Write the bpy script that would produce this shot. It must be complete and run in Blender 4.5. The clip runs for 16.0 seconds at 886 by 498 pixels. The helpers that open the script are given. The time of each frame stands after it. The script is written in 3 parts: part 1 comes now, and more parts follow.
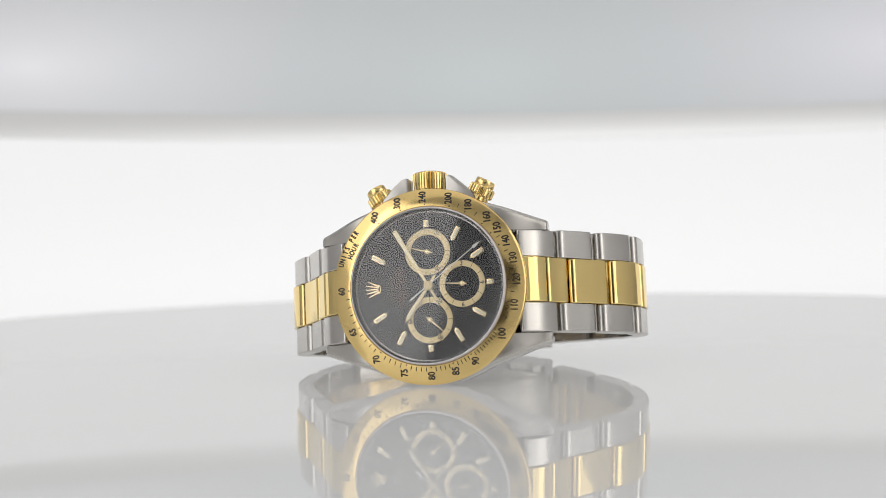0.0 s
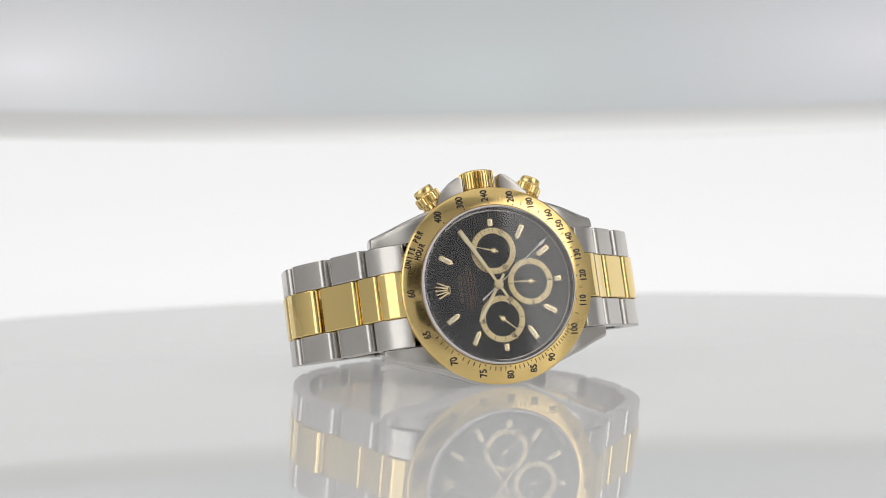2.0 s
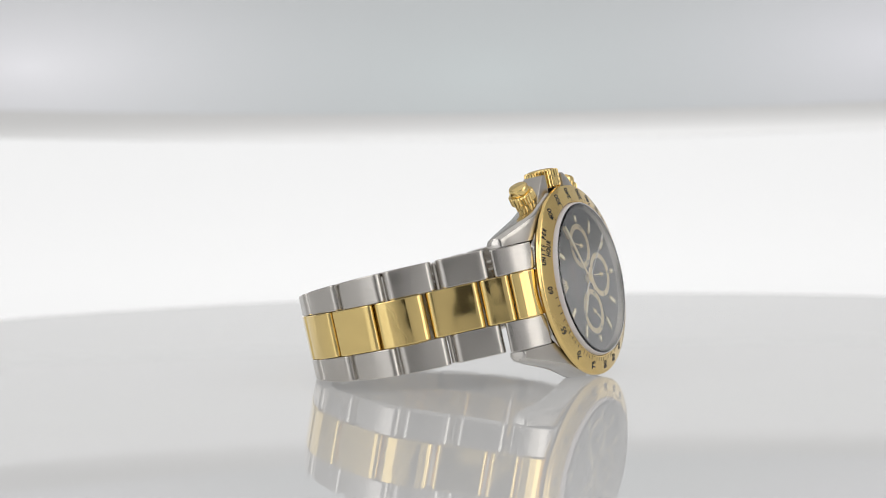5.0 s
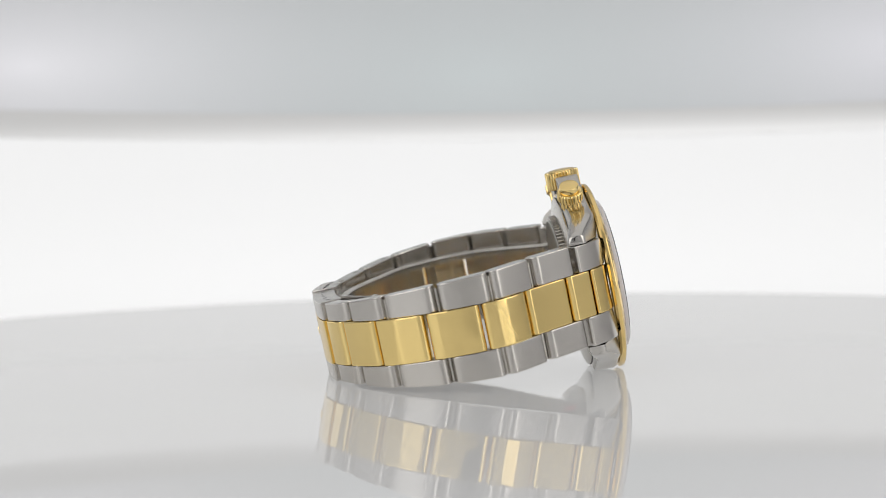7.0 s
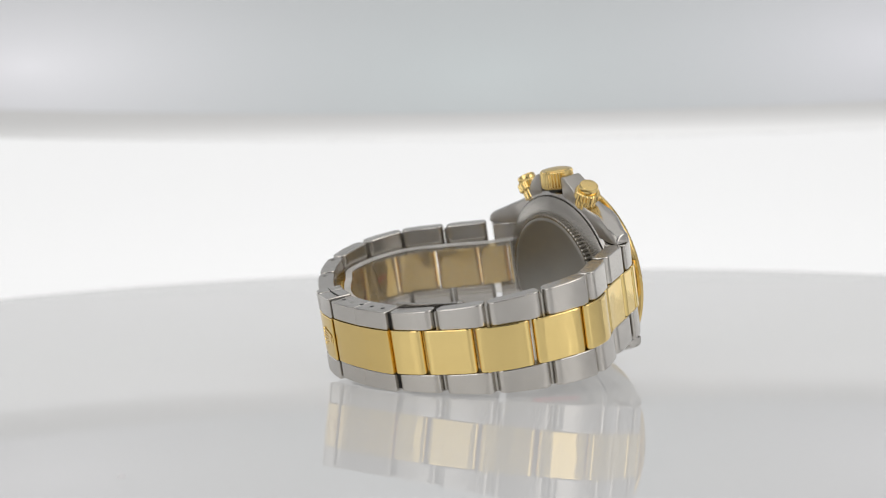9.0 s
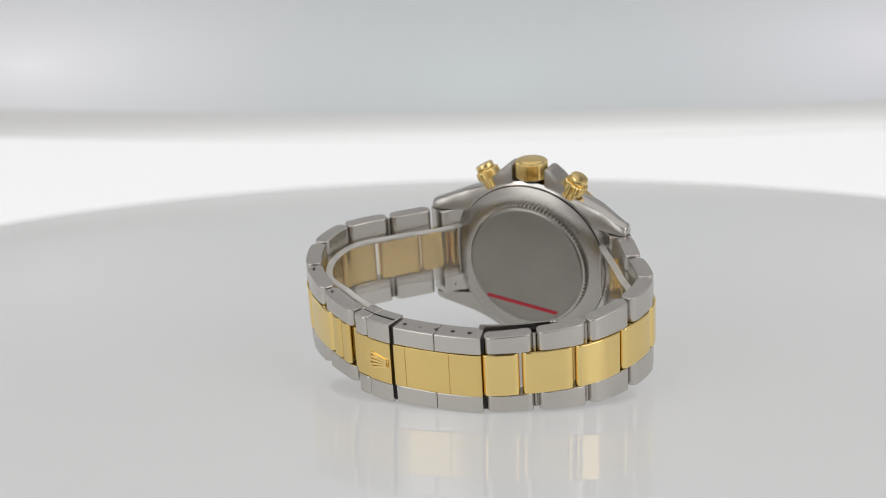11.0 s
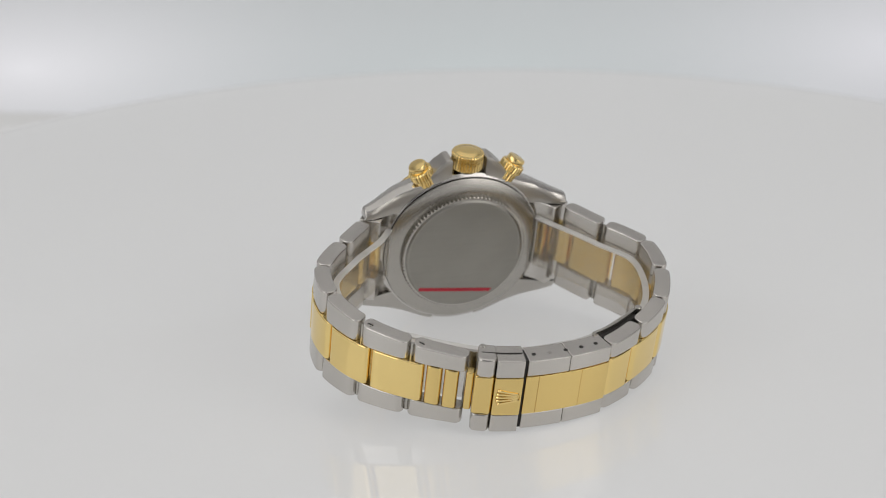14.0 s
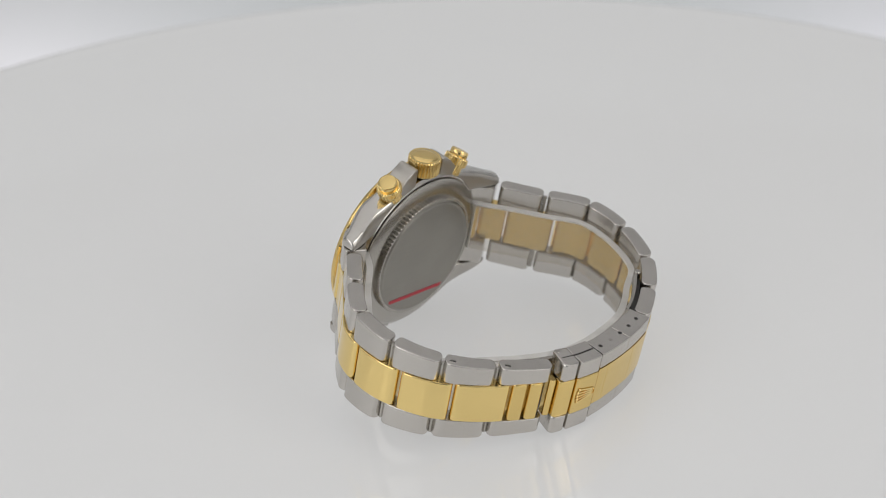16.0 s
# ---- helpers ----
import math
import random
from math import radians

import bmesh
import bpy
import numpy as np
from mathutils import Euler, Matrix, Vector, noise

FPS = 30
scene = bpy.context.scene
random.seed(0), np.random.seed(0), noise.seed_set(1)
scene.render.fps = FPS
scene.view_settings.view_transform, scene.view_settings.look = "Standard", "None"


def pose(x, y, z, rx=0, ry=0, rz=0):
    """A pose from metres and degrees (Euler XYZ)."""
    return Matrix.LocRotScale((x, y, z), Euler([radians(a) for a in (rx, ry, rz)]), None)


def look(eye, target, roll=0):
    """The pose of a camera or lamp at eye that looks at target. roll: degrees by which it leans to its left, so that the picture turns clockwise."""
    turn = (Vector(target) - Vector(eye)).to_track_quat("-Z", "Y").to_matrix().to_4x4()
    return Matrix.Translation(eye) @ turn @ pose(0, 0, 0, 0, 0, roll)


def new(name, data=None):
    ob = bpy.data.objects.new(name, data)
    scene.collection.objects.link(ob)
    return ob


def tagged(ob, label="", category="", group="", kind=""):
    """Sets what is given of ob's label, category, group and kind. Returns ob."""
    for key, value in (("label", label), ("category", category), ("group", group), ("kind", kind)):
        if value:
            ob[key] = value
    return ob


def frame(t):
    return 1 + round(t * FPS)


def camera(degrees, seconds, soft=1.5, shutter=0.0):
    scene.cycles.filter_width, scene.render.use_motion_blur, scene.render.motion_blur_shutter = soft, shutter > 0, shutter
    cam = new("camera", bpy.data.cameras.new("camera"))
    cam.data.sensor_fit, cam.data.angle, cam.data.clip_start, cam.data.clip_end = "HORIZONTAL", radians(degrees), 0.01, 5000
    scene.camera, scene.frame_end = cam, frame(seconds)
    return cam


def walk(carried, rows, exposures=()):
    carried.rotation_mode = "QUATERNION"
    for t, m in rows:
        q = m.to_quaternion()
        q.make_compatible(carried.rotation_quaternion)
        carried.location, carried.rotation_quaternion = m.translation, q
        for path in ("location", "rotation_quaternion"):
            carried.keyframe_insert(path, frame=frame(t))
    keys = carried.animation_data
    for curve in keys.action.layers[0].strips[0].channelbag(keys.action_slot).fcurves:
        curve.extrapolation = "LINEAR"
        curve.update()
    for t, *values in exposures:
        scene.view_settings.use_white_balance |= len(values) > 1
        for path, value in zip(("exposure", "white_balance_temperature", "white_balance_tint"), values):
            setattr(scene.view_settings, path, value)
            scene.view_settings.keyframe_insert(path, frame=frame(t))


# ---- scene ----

# ---------------------------------------------------------------- camera
MM = 0.001
PIVOT = Vector((0, 0, 0.026))          # centre of the swinging arm that carries camera and backdrop
LENS = 29.99
SIDE = -0.00657                        # the camera stands a little beside the turntable's axis
ROLL = -1.38
# seconds, elevation of the arm and downward pitch in degrees, distance from the pivot in metres
ARM = [(0, 2.50, 2.60, 0.3468), (3.5, 2.50, 2.60, 0.3468), (6.5, 2.50, 2.60, 0.3468), (7, 2.51, 2.62, 0.3460), (7.5, 2.54, 2.67, 0.3460),
       (8, 2.67, 2.79, 0.3460), (8.5, 3.26, 3.38, 0.3458), (9, 4.71, 4.83, 0.3467), (9.2, 5.43, 5.55, 0.3467), (11.3, 14.02, 14.13, 0.3445),
       (11.5, 14.73, 14.82, 0.3443), (12, 16.44, 16.50, 0.3438), (12.5, 18.17, 18.19, 0.3434), (13, 19.94, 19.92, 0.3426), (13.5, 21.65, 21.57, 0.3423),
       (14, 23.36, 23.27, 0.3416), (14.5, 25.02, 24.88, 0.3403), (15, 26.72, 26.54, 0.3403), (15.5, 28.42, 28.19, 0.3396), (16, 30.10, 29.84, 0.3383)]


def arm_pose(elev, tip, reach):
    """The camera on its arm: it looks along the arm, level across but for a small roll."""
    e = radians(elev)
    eye = Vector((SIDE, PIVOT.y - reach * math.cos(e), PIVOT.z + reach * math.sin(e)))
    pitch = radians(tip)
    return look(eye, eye + Vector((0, math.cos(pitch), -math.sin(pitch))), ROLL)


cam = camera(LENS, 16.0, soft=0.65)
cam.data.dof.use_dof = True
cam.data.dof.focus_distance = 0.33
cam.data.dof.aperture_fstop = 18.0
walk(cam, [(t, arm_pose(e, p, r)) for t, e, p, r in ARM])

# ---------------------------------------------------------------- light
world = bpy.data.worlds.new("studio_air")
scene.world = world
world.use_nodes = True
world.node_tree.nodes["Background"].inputs[0].default_value = (.9, .92, 1, 1)
world.node_tree.nodes["Background"].inputs[1].default_value = 0.05
scene.view_settings.exposure = 0.0


def area(name, m, w, h, power, color=(1, 1, 1)):
    data = bpy.data.lights.new(name, "AREA")
    data.shape, data.size, data.size_y, data.energy, data.color = "RECTANGLE", w, h, power, color
    ob = new(name, data)
    ob.matrix_world = m
    return ob


WARM = (1, .98, .95)
area("lamp_overhead", look((0, .1, .85), (0, .06, 0)), 1.1, 1.15, 1.5, WARM)
area("lamp_left", look((-.66, -.2, .4), (0, -.04, .03)), .45, .7, 1.0, WARM)
area("lamp_right", look((.66, -.26, .4), (0, -.06, .03)), .42, .7, 1.0, WARM)
area("lamp_front_left", look((-.5, -.52, .3), (0, 0, .03)), .45, .75, 1.3, (1, 1, 1))
area("lamp_front_right", look((.56, -.46, .3), (0, 0, .03)), .45, .75, 1.3, WARM)

# ---------------------------------------------------------------- materials


def material(name, color, rough=.5, metal=0.0, bump=0.0, scale=60, stretch=(1, 1, 1), vary=.06, rough_vary=.05, wave=0.0, **sockets):
    m = bpy.data.materials.new(name)
    m.use_nodes = True
    nt = m.node_tree
    b = nt.nodes["Principled BSDF"]
    b.inputs["Metallic"].default_value = metal
    b.inputs["Base Color"].default_value = (*color, 1)
    b.inputs["Roughness"].default_value = rough
    for k, v in sockets.items():
        b.inputs[k.replace("_", " ")].default_value = v
    co = nt.nodes.new("ShaderNodeTexCoord")
    mp = nt.nodes.new("ShaderNodeMapping")
    mp.inputs["Scale"].default_value = tuple(s / MM * .1 for s in stretch)
    nt.links.new(co.outputs["Object"], mp.inputs["Vector"])
    n1 = nt.nodes.new("ShaderNodeTexNoise")
    n1.inputs["Scale"].default_value = scale / 10
    n1.inputs["Detail"].default_value = 6
    nt.links.new(mp.outputs[0], n1.inputs["Vector"])
    n2 = nt.nodes.new("ShaderNodeTexNoise")
    n2.inputs["Scale"].default_value = 140
    n2.inputs["Detail"].default_value = 3
    nt.links.new(co.outputs["Object"], n2.inputs["Vector"])
    if vary:
        mix = nt.nodes.new("ShaderNodeMix")
        mix.data_type = "RGBA"
        mix.inputs["A"].default_value = (*[c * (1 - vary) for c in color], 1)
        mix.inputs["B"].default_value = (*[min(1, c * (1 + vary)) for c in color], 1)
        add = nt.nodes.new("ShaderNodeMath")
        add.operation = "MULTIPLY_ADD"
        nt.links.new(n1.outputs[0], add.inputs[0])
        add.inputs[1].default_value = .6
        nt.links.new(n2.outputs[0], add.inputs[2])
        nt.links.new(add.outputs[0], mix.inputs["Factor"])
        nt.links.new(mix.outputs["Result"], b.inputs["Base Color"])
    if rough_vary:
        ra = nt.nodes.new("ShaderNodeMapRange")
        ra.inputs["From Min"].default_value, ra.inputs["From Max"].default_value = .3, .7
        ra.inputs["To Min"].default_value, ra.inputs["To Max"].default_value = max(0, rough - rough_vary), rough + rough_vary
        nt.links.new(n1.outputs[0], ra.inputs["Value"])
        nt.links.new(ra.outputs[0], b.inputs["Roughness"])
    if bump:
        bp = nt.nodes.new("ShaderNodeBump")
        bp.inputs["Strength"].default_value = bump
        bp.inputs["Distance"].default_value = .00002
        nt.links.new(n1.outputs[0], bp.inputs["Height"])
        nt.links.new(bp.outputs[0], b.inputs["Normal"])
    if wave:
        # slow unevenness of hand-polished metal
        n3 = nt.nodes.new("ShaderNodeTexNoise")
        n3.inputs["Scale"].default_value = 230
        n3.inputs["Detail"].default_value = 0
        nt.links.new(co.outputs["Object"], n3.inputs["Vector"])
        bp = nt.nodes.new("ShaderNodeBump")
        bp.inputs["Strength"].default_value = 1
        bp.inputs["Distance"].default_value = wave
        nt.links.new(n3.outputs[0], bp.inputs["Height"])
        nt.links.new(bp.outputs[0], b.inputs["Normal"])
    return m


STEEL = material("brushed_steel", (.575, .551, .517), .24, 1, 0, 25, (14, .5, .5), .02, .03, .00006)
STEEL_SIDE = material("polished_steel", (.47, .45, .415), .26, 1, 0, 30, (1, 1, 1), .012, .012)
STEEL_CASE = material("satin_steel_case", (.49, .467, .434), .32, 1, 0, 25, (14, .5, .5), .02, .03, .00003)
STEEL_MIRROR = material("mirror_steel", (.58, .56, .53), .15, 1, 0, 30, (1, 1, 1), .02, .02, .00003)
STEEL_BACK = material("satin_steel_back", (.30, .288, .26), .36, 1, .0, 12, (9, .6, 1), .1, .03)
GOLD = material("polished_gold", (.88, .67, .28), .07, 1, 0, 20, (1, 1, 1), .03, .03, .00006)
GOLD_TURNED = material("turned_gold", (.86, .65, .28), .18, 1, 0, 20, (1, 1, 1), .03, .03)
GOLD_SATIN = material("satin_gold", (.80, .595, .235), .19, 1, 0, 25, (14, .5, .5), .015, .025, .00006)
BEZEL_GOLD = material("bezel_gold", (.82, .605, .25), .13, 1, 0, 20, (1, 1, 1), .03, .03, .00003)
GOLD_PRINT = material("pale_gold_print", (.62, .50, .27), .38, .7, 0, 20, (1, 1, 1), .04, .0)
GOLD_MARK = material("gold_marker", (.80, .66, .38), .25, .75, 0, 20, (1, 1, 1), .02, .0)
LUME = material("cream_lume", (.75, .70, .52), .6, 0, 0, 20, (1, 1, 1), .03, .0)
BLACK_DIAL = material("black_lacquer_dial", (.014, .014, .015), .6, 0, 0, 20, (1, 1, 1), .03, .0, Specular_IOR_Level=.2)
BLACK_INK = material("black_enamel", (.015, .013, .012), .4, 0, 0, 20, (1, 1, 1), .1, .0)
DARK_GAP = material("dark_recess", (.03, .028, .026), .5, .4, 0, 20, (1, 1, 1), .1, .0)
BAR_TEXT = material("dim_red_print", (.075, .048, .036), .5, .3, 0, 20, (1, 1, 1), .1, .0)
PALE_TEXT = material("dim_gold_print", (.10, .08, .055), .5, .3, 0, 20, (1, 1, 1), .1, .0)
DIAL_TEXT = material("red_gold_print", (.19, .105, .065), .5, .3, 0, 20, (1, 1, 1), .1, .0)
WHITE_PRINT = material("grey_print", (.13, .125, .11), .5, 0, 0, 20, (1, 1, 1), .05, .0)
GOLD_HAND = material("gold_hand", (.72, .60, .36), .35, .55, 0, 20, (1, 1, 1), .03, .0)
SILVER_HAND = material("silver_hand", (.62, .60, .57), .3, .5, 0, 20, (1, 1, 1), .02, .0)
RED_TAPE = material("red_tape", (.42, .012, .03), .4, 0, .3, 40, (1, 1, 1), .15, .05)
GLASS = material("crystal_glass", (1, 1, 1), 0, 0, 0, 20, (1, 1, 1), 0, 0, Transmission_Weight=1.0, IOR=1.55)
GASKET = material("pale_gasket", (.72, .69, .70), .3, 0, 0, 20, (1, 1, 1), .04, .0)
WALL = material("white_tent_cloth", (.68, .68, .69), .8, 0, .3, 5, (.05, .05, .05), .05, .05)


BOUNCE_WHITE = material("bounce_white", (.8, .8, .8), .5, 0, .2, 5, (.05, .05, .05), .04, .05)
REFLECTION_BLACK = material("reflection_black", (.06, .06, .062), .9, 0, .3, 5, (.05, .05, .05), .1, .05)


def lit_plate():
    """Milky acrylic with a clear polished surface; even emission stands in for lamp light on it."""
    m = bpy.data.materials.new("glowing_white_acrylic")
    m.use_nodes = True
    nt = m.node_tree
    out = nt.nodes["Material Output"]
    nt.nodes.remove(nt.nodes["Principled BSDF"])
    co = nt.nodes.new("ShaderNodeTexCoord")
    noise_node = nt.nodes.new("ShaderNodeTexNoise")
    noise_node.inputs["Scale"].default_value = 9
    nt.links.new(co.outputs["Object"], noise_node.inputs["Vector"])
    tint = nt.nodes.new("ShaderNodeMix")
    tint.data_type = "RGBA"
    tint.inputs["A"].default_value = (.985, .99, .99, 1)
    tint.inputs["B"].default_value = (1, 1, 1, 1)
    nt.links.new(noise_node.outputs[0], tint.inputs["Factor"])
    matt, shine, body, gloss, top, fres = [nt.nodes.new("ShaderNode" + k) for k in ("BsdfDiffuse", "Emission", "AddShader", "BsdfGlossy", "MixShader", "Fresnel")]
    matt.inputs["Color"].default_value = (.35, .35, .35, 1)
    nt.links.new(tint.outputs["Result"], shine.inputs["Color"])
    # painted brightness: the plate is no lamp
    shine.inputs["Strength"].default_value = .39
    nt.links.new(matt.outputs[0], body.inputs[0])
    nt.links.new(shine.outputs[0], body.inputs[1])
    gloss.inputs["Roughness"].default_value = 0
    fres.inputs["IOR"].default_value = 1.54
    nt.links.new(fres.outputs[0], top.inputs[0])
    nt.links.new(body.outputs[0], top.inputs[1])
    nt.links.new(gloss.outputs[0], top.inputs[2])
    nt.links.new(top.outputs[0], out.inputs["Surface"])
    return m


def clear_sheet(name, haze, gloss_rough):
    """Clear plastic: mostly seen through, a little milky, with an even shine."""
    m = bpy.data.materials.new(name)
    m.use_nodes = True
    nt = m.node_tree
    out = nt.nodes["Material Output"]
    nt.nodes.remove(nt.nodes["Principled BSDF"])
    co = nt.nodes.new("ShaderNodeTexCoord")
    n = nt.nodes.new("ShaderNodeTexNoise")
    n.inputs["Scale"].default_value = 160
    nt.links.new(co.outputs["Object"], n.inputs["Vector"])
    ra = nt.nodes.new("ShaderNodeMapRange")
    ra.inputs["To Min"].default_value, ra.inputs["To Max"].default_value = haze * .6, haze * 1.4
    nt.links.new(n.outputs[0], ra.inputs["Value"])
    clear, milk, body, gloss, top = [nt.nodes.new("ShaderNode" + k) for k in ("BsdfTransparent", "BsdfDiffuse", "MixShader", "BsdfGlossy", "MixShader")]
    milk.inputs["Color"].default_value = (.85, .84, .82, 1)
    clear.inputs["Color"].default_value = (.92, .905, .88, 1)
    nt.links.new(ra.outputs[0], body.inputs[0])
    nt.links.new(clear.outputs[0], body.inputs[1])
    nt.links.new(milk.outputs[0], body.inputs[2])
    gloss.inputs["Roughness"].default_value = gloss_rough
    top.inputs[0].default_value = .05
    nt.links.new(body.outputs[0], top.inputs[1])
    nt.links.new(gloss.outputs[0], top.inputs[2])
    nt.links.new(top.outputs[0], out.inputs["Surface"])
    return m


def glow(name, base, pools):
    """A panel with its lighting painted as emission: base is even, the rest are pools of (x, z, spread in mm, light).
    """
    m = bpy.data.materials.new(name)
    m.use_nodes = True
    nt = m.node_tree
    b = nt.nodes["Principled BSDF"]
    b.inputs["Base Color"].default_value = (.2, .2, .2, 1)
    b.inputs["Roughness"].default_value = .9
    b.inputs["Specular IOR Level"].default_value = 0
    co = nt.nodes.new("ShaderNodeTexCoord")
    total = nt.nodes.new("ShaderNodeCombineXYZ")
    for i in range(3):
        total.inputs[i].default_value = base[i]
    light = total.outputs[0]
    for x, z, wx, wz, color in pools:
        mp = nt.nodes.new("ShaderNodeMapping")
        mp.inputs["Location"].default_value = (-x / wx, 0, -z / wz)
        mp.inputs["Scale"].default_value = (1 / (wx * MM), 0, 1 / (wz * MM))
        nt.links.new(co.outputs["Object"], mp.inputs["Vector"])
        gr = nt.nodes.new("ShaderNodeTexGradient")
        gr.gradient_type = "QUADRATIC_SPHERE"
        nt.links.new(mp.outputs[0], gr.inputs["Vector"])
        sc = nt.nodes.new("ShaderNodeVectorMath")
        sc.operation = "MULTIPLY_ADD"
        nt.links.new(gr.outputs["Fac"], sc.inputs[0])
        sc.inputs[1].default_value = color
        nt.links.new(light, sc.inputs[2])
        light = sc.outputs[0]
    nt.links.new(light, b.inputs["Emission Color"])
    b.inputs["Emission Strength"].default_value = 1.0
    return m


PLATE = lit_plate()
CLEAR = clear_sheet("clear_plastic", .06, .06)
FROST = clear_sheet("frosted_plastic_edge", .6, .2)
# backdrop light painted as emission: soft fades below and at the seam, pools above
GLOW_WHITE = glow("glowing_white_panel", (.75, .75, .75), [(0, -25, 900, 75, (.10, .10, .10))])
GLOW_GREY = glow("glowing_grey_panel", (.325, .332, .34), [(-150, 56, 150, 60, (.30, .285, .305)), (165, 56, 150, 60, (.265, .25, .28)), (10, 50, 260, 90, (.10, .13, .13))])
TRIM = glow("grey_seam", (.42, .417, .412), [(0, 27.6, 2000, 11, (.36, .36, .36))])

# ---------------------------------------------------------------- mesh helpers (shapes in millimetres)


def finish(name, bm, mat, smooth=35):
    bmesh.ops.recalc_face_normals(bm, faces=bm.faces)
    bm.transform(Matrix.Scale(MM, 4))
    me = bpy.data.meshes.new(name)
    bm.to_mesh(me)
    bm.free()
    me.materials.append(mat)
    if smooth:
        me.polygons.foreach_set("use_smooth", [True] * len(me.polygons))
        me.set_sharp_from_angle(angle=radians(smooth))
    return me


WATCH_POSE = Matrix(((-0.06266, -0.99803, 0, -3.358 * MM), (0.18065, -0.01134, -0.98348, -26.529 * MM),
                     (0.98155, -0.06163, 0.18101, 19.4 * MM), (0, 0, 0, 1)))


def part(name, bm, mat, parent, label="", smooth=24, drop=0.0):
    """One mesh under a thing or a part; shapes are in the watch's own space: x to 3 o'clock, y to 12, z out of the dial."""
    ob = new(name, finish(name, bm, mat, smooth))
    ob.parent = parent
    if parent.type == "EMPTY":
        ob.matrix_basis = WATCH_POSE @ Matrix.Translation((0, 0, -drop * MM))
    return tagged(ob, label)


def lathe(bm, profile, seg=96, m=Matrix(), closed=True):
    """Turns a profile of (radius, height) round z."""
    rings = []
    for r, z in profile:
        if r < 1e-6:
            rings.append([bm.verts.new(m @ Vector((0, 0, z)))])
        else:
            rings.append([bm.verts.new(m @ Vector((r * math.cos(2 * math.pi * i / seg), r * math.sin(2 * math.pi * i / seg), z))) for i in range(seg)])
    pairs = list(zip(rings, rings[1:])) + ([(rings[-1], rings[0])] if closed else [])
    for a, b in pairs:
        for i in range(seg):
            j = (i + 1) % seg
            q = [a[i % len(a)], a[j % len(a)], b[j % len(b)], b[i % len(b)]]
            q = [v for k, v in enumerate(q) if v not in q[:k]]
            if len(q) > 2:
                bm.faces.new(q)
    return bm


def prism(bm, outline, z0, z1, bevel=0.0, m=Matrix()):
    """A flat outline of (x, y) between two heights, its edges softened."""
    lo = [bm.verts.new(m @ Vector((x, y, z0))) for x, y in outline]
    hi = [bm.verts.new(m @ Vector((x, y, z1))) for x, y in outline]
    faces = [bm.faces.new(lo[::-1]), bm.faces.new(hi)]
    n = len(lo)
    for i in range(n):
        faces.append(bm.faces.new((lo[i], lo[(i + 1) % n], hi[(i + 1) % n], hi[i])))
    if bevel:
        edges = list({e for f in faces for e in f.edges})
        bmesh.ops.bevel(bm, geom=edges, offset=bevel, segments=2, affect="EDGES", profile=.6, clamp_overlap=True)
    return bm


def gear(bm, n, r_out, r_in, z0, z1, chamfer, m=Matrix()):
    """A fluted ring: n rounded teeth round z, chamfered above and below."""
    k = 6
    shape = []
    for i in range(n * k):
        w = .5 + .5 * math.cos(2 * math.pi * i / k)
        shape.append((r_in + (r_out - r_in) * min(1, w * 1.35), 2 * math.pi * i / (n * k)))
    rings = []
    for dr, z in ((chamfer, z0), (0, z0 + chamfer), (0, z1 - chamfer), (chamfer, z1)):
        rings.append([bm.verts.new(m @ Vector(((min(r, r_out - dr)) * math.cos(a), (min(r, r_out - dr)) * math.sin(a), z))) for r, a in shape])
    for a, b in zip(rings, rings[1:]):
        for i in range(n * k):
            j = (i + 1) % (n * k)
            bm.faces.new((a[i], a[j], b[j], b[i]))
    bm.faces.new(rings[0][::-1])
    bm.faces.new(rings[-1])
    return bm


def clock(h, r, z=0.0):
    """The place at hour h (0 to 12) and radius r on the dial."""
    a = radians(90 - 30 * h)
    return Vector((r * math.cos(a), r * math.sin(a), z))


def letters(text, size):
    """Flat letters, centred, as a list of (vertices, faces)."""
    cu = bpy.data.curves.new("letters", "FONT")
    cu.body, cu.size, cu.align_x, cu.align_y, cu.resolution_u = text, size, "CENTER", "CENTER", 3
    ob = bpy.data.objects.new("letters", cu)
    me = bpy.data.meshes.new_from_object(ob)
    out = [tuple(v.co) for v in me.vertices], [tuple(p.vertices) for p in me.polygons]
    bpy.data.objects.remove(ob)
    bpy.data.curves.remove(cu)
    bpy.data.meshes.remove(me)
    return out


def letter_mesh(text, size, m, height, squeeze=1.0, bold=0.0):
    """Letters laid on a surface whose height at (x, y) is given."""
    vs, fs = letters(text, size)
    bm = bmesh.new()
    shifts = [(0, 0)] if not bold else [(-bold, 0), (bold, 0), (0, bold), (0, -bold)]
    for k, (dx, dy) in enumerate(shifts):
        made = []
        for x, y, _ in vs:
            p = m @ Vector((x * squeeze + dx, y + dy, 0))
            made.append(bm.verts.new((p.x, p.y, height(p.x, p.y) + .004 * k)))
        for f in fs:
            bm.faces.new([made[i] for i in f])
    return bm


def place(x, y, turn=0.0):
    return Matrix.Translation((x, y, 0)) @ Matrix.Rotation(radians(turn), 4, "Z")


# ---------------------------------------------------------------- the studio and the turntable


def box_wall(name, x0, x1, y0, y1, z0, z1, mat, label="plain matt white studio surface around the turntable", category="wall"):
    bm = bmesh.new()
    prism(bm, [(x0, y0), (x1, y0), (x1, y1), (x0, y1)], z0, z1)
    return tagged(new(name, finish(name, bm, mat, 0)), label, category, kind="structure")


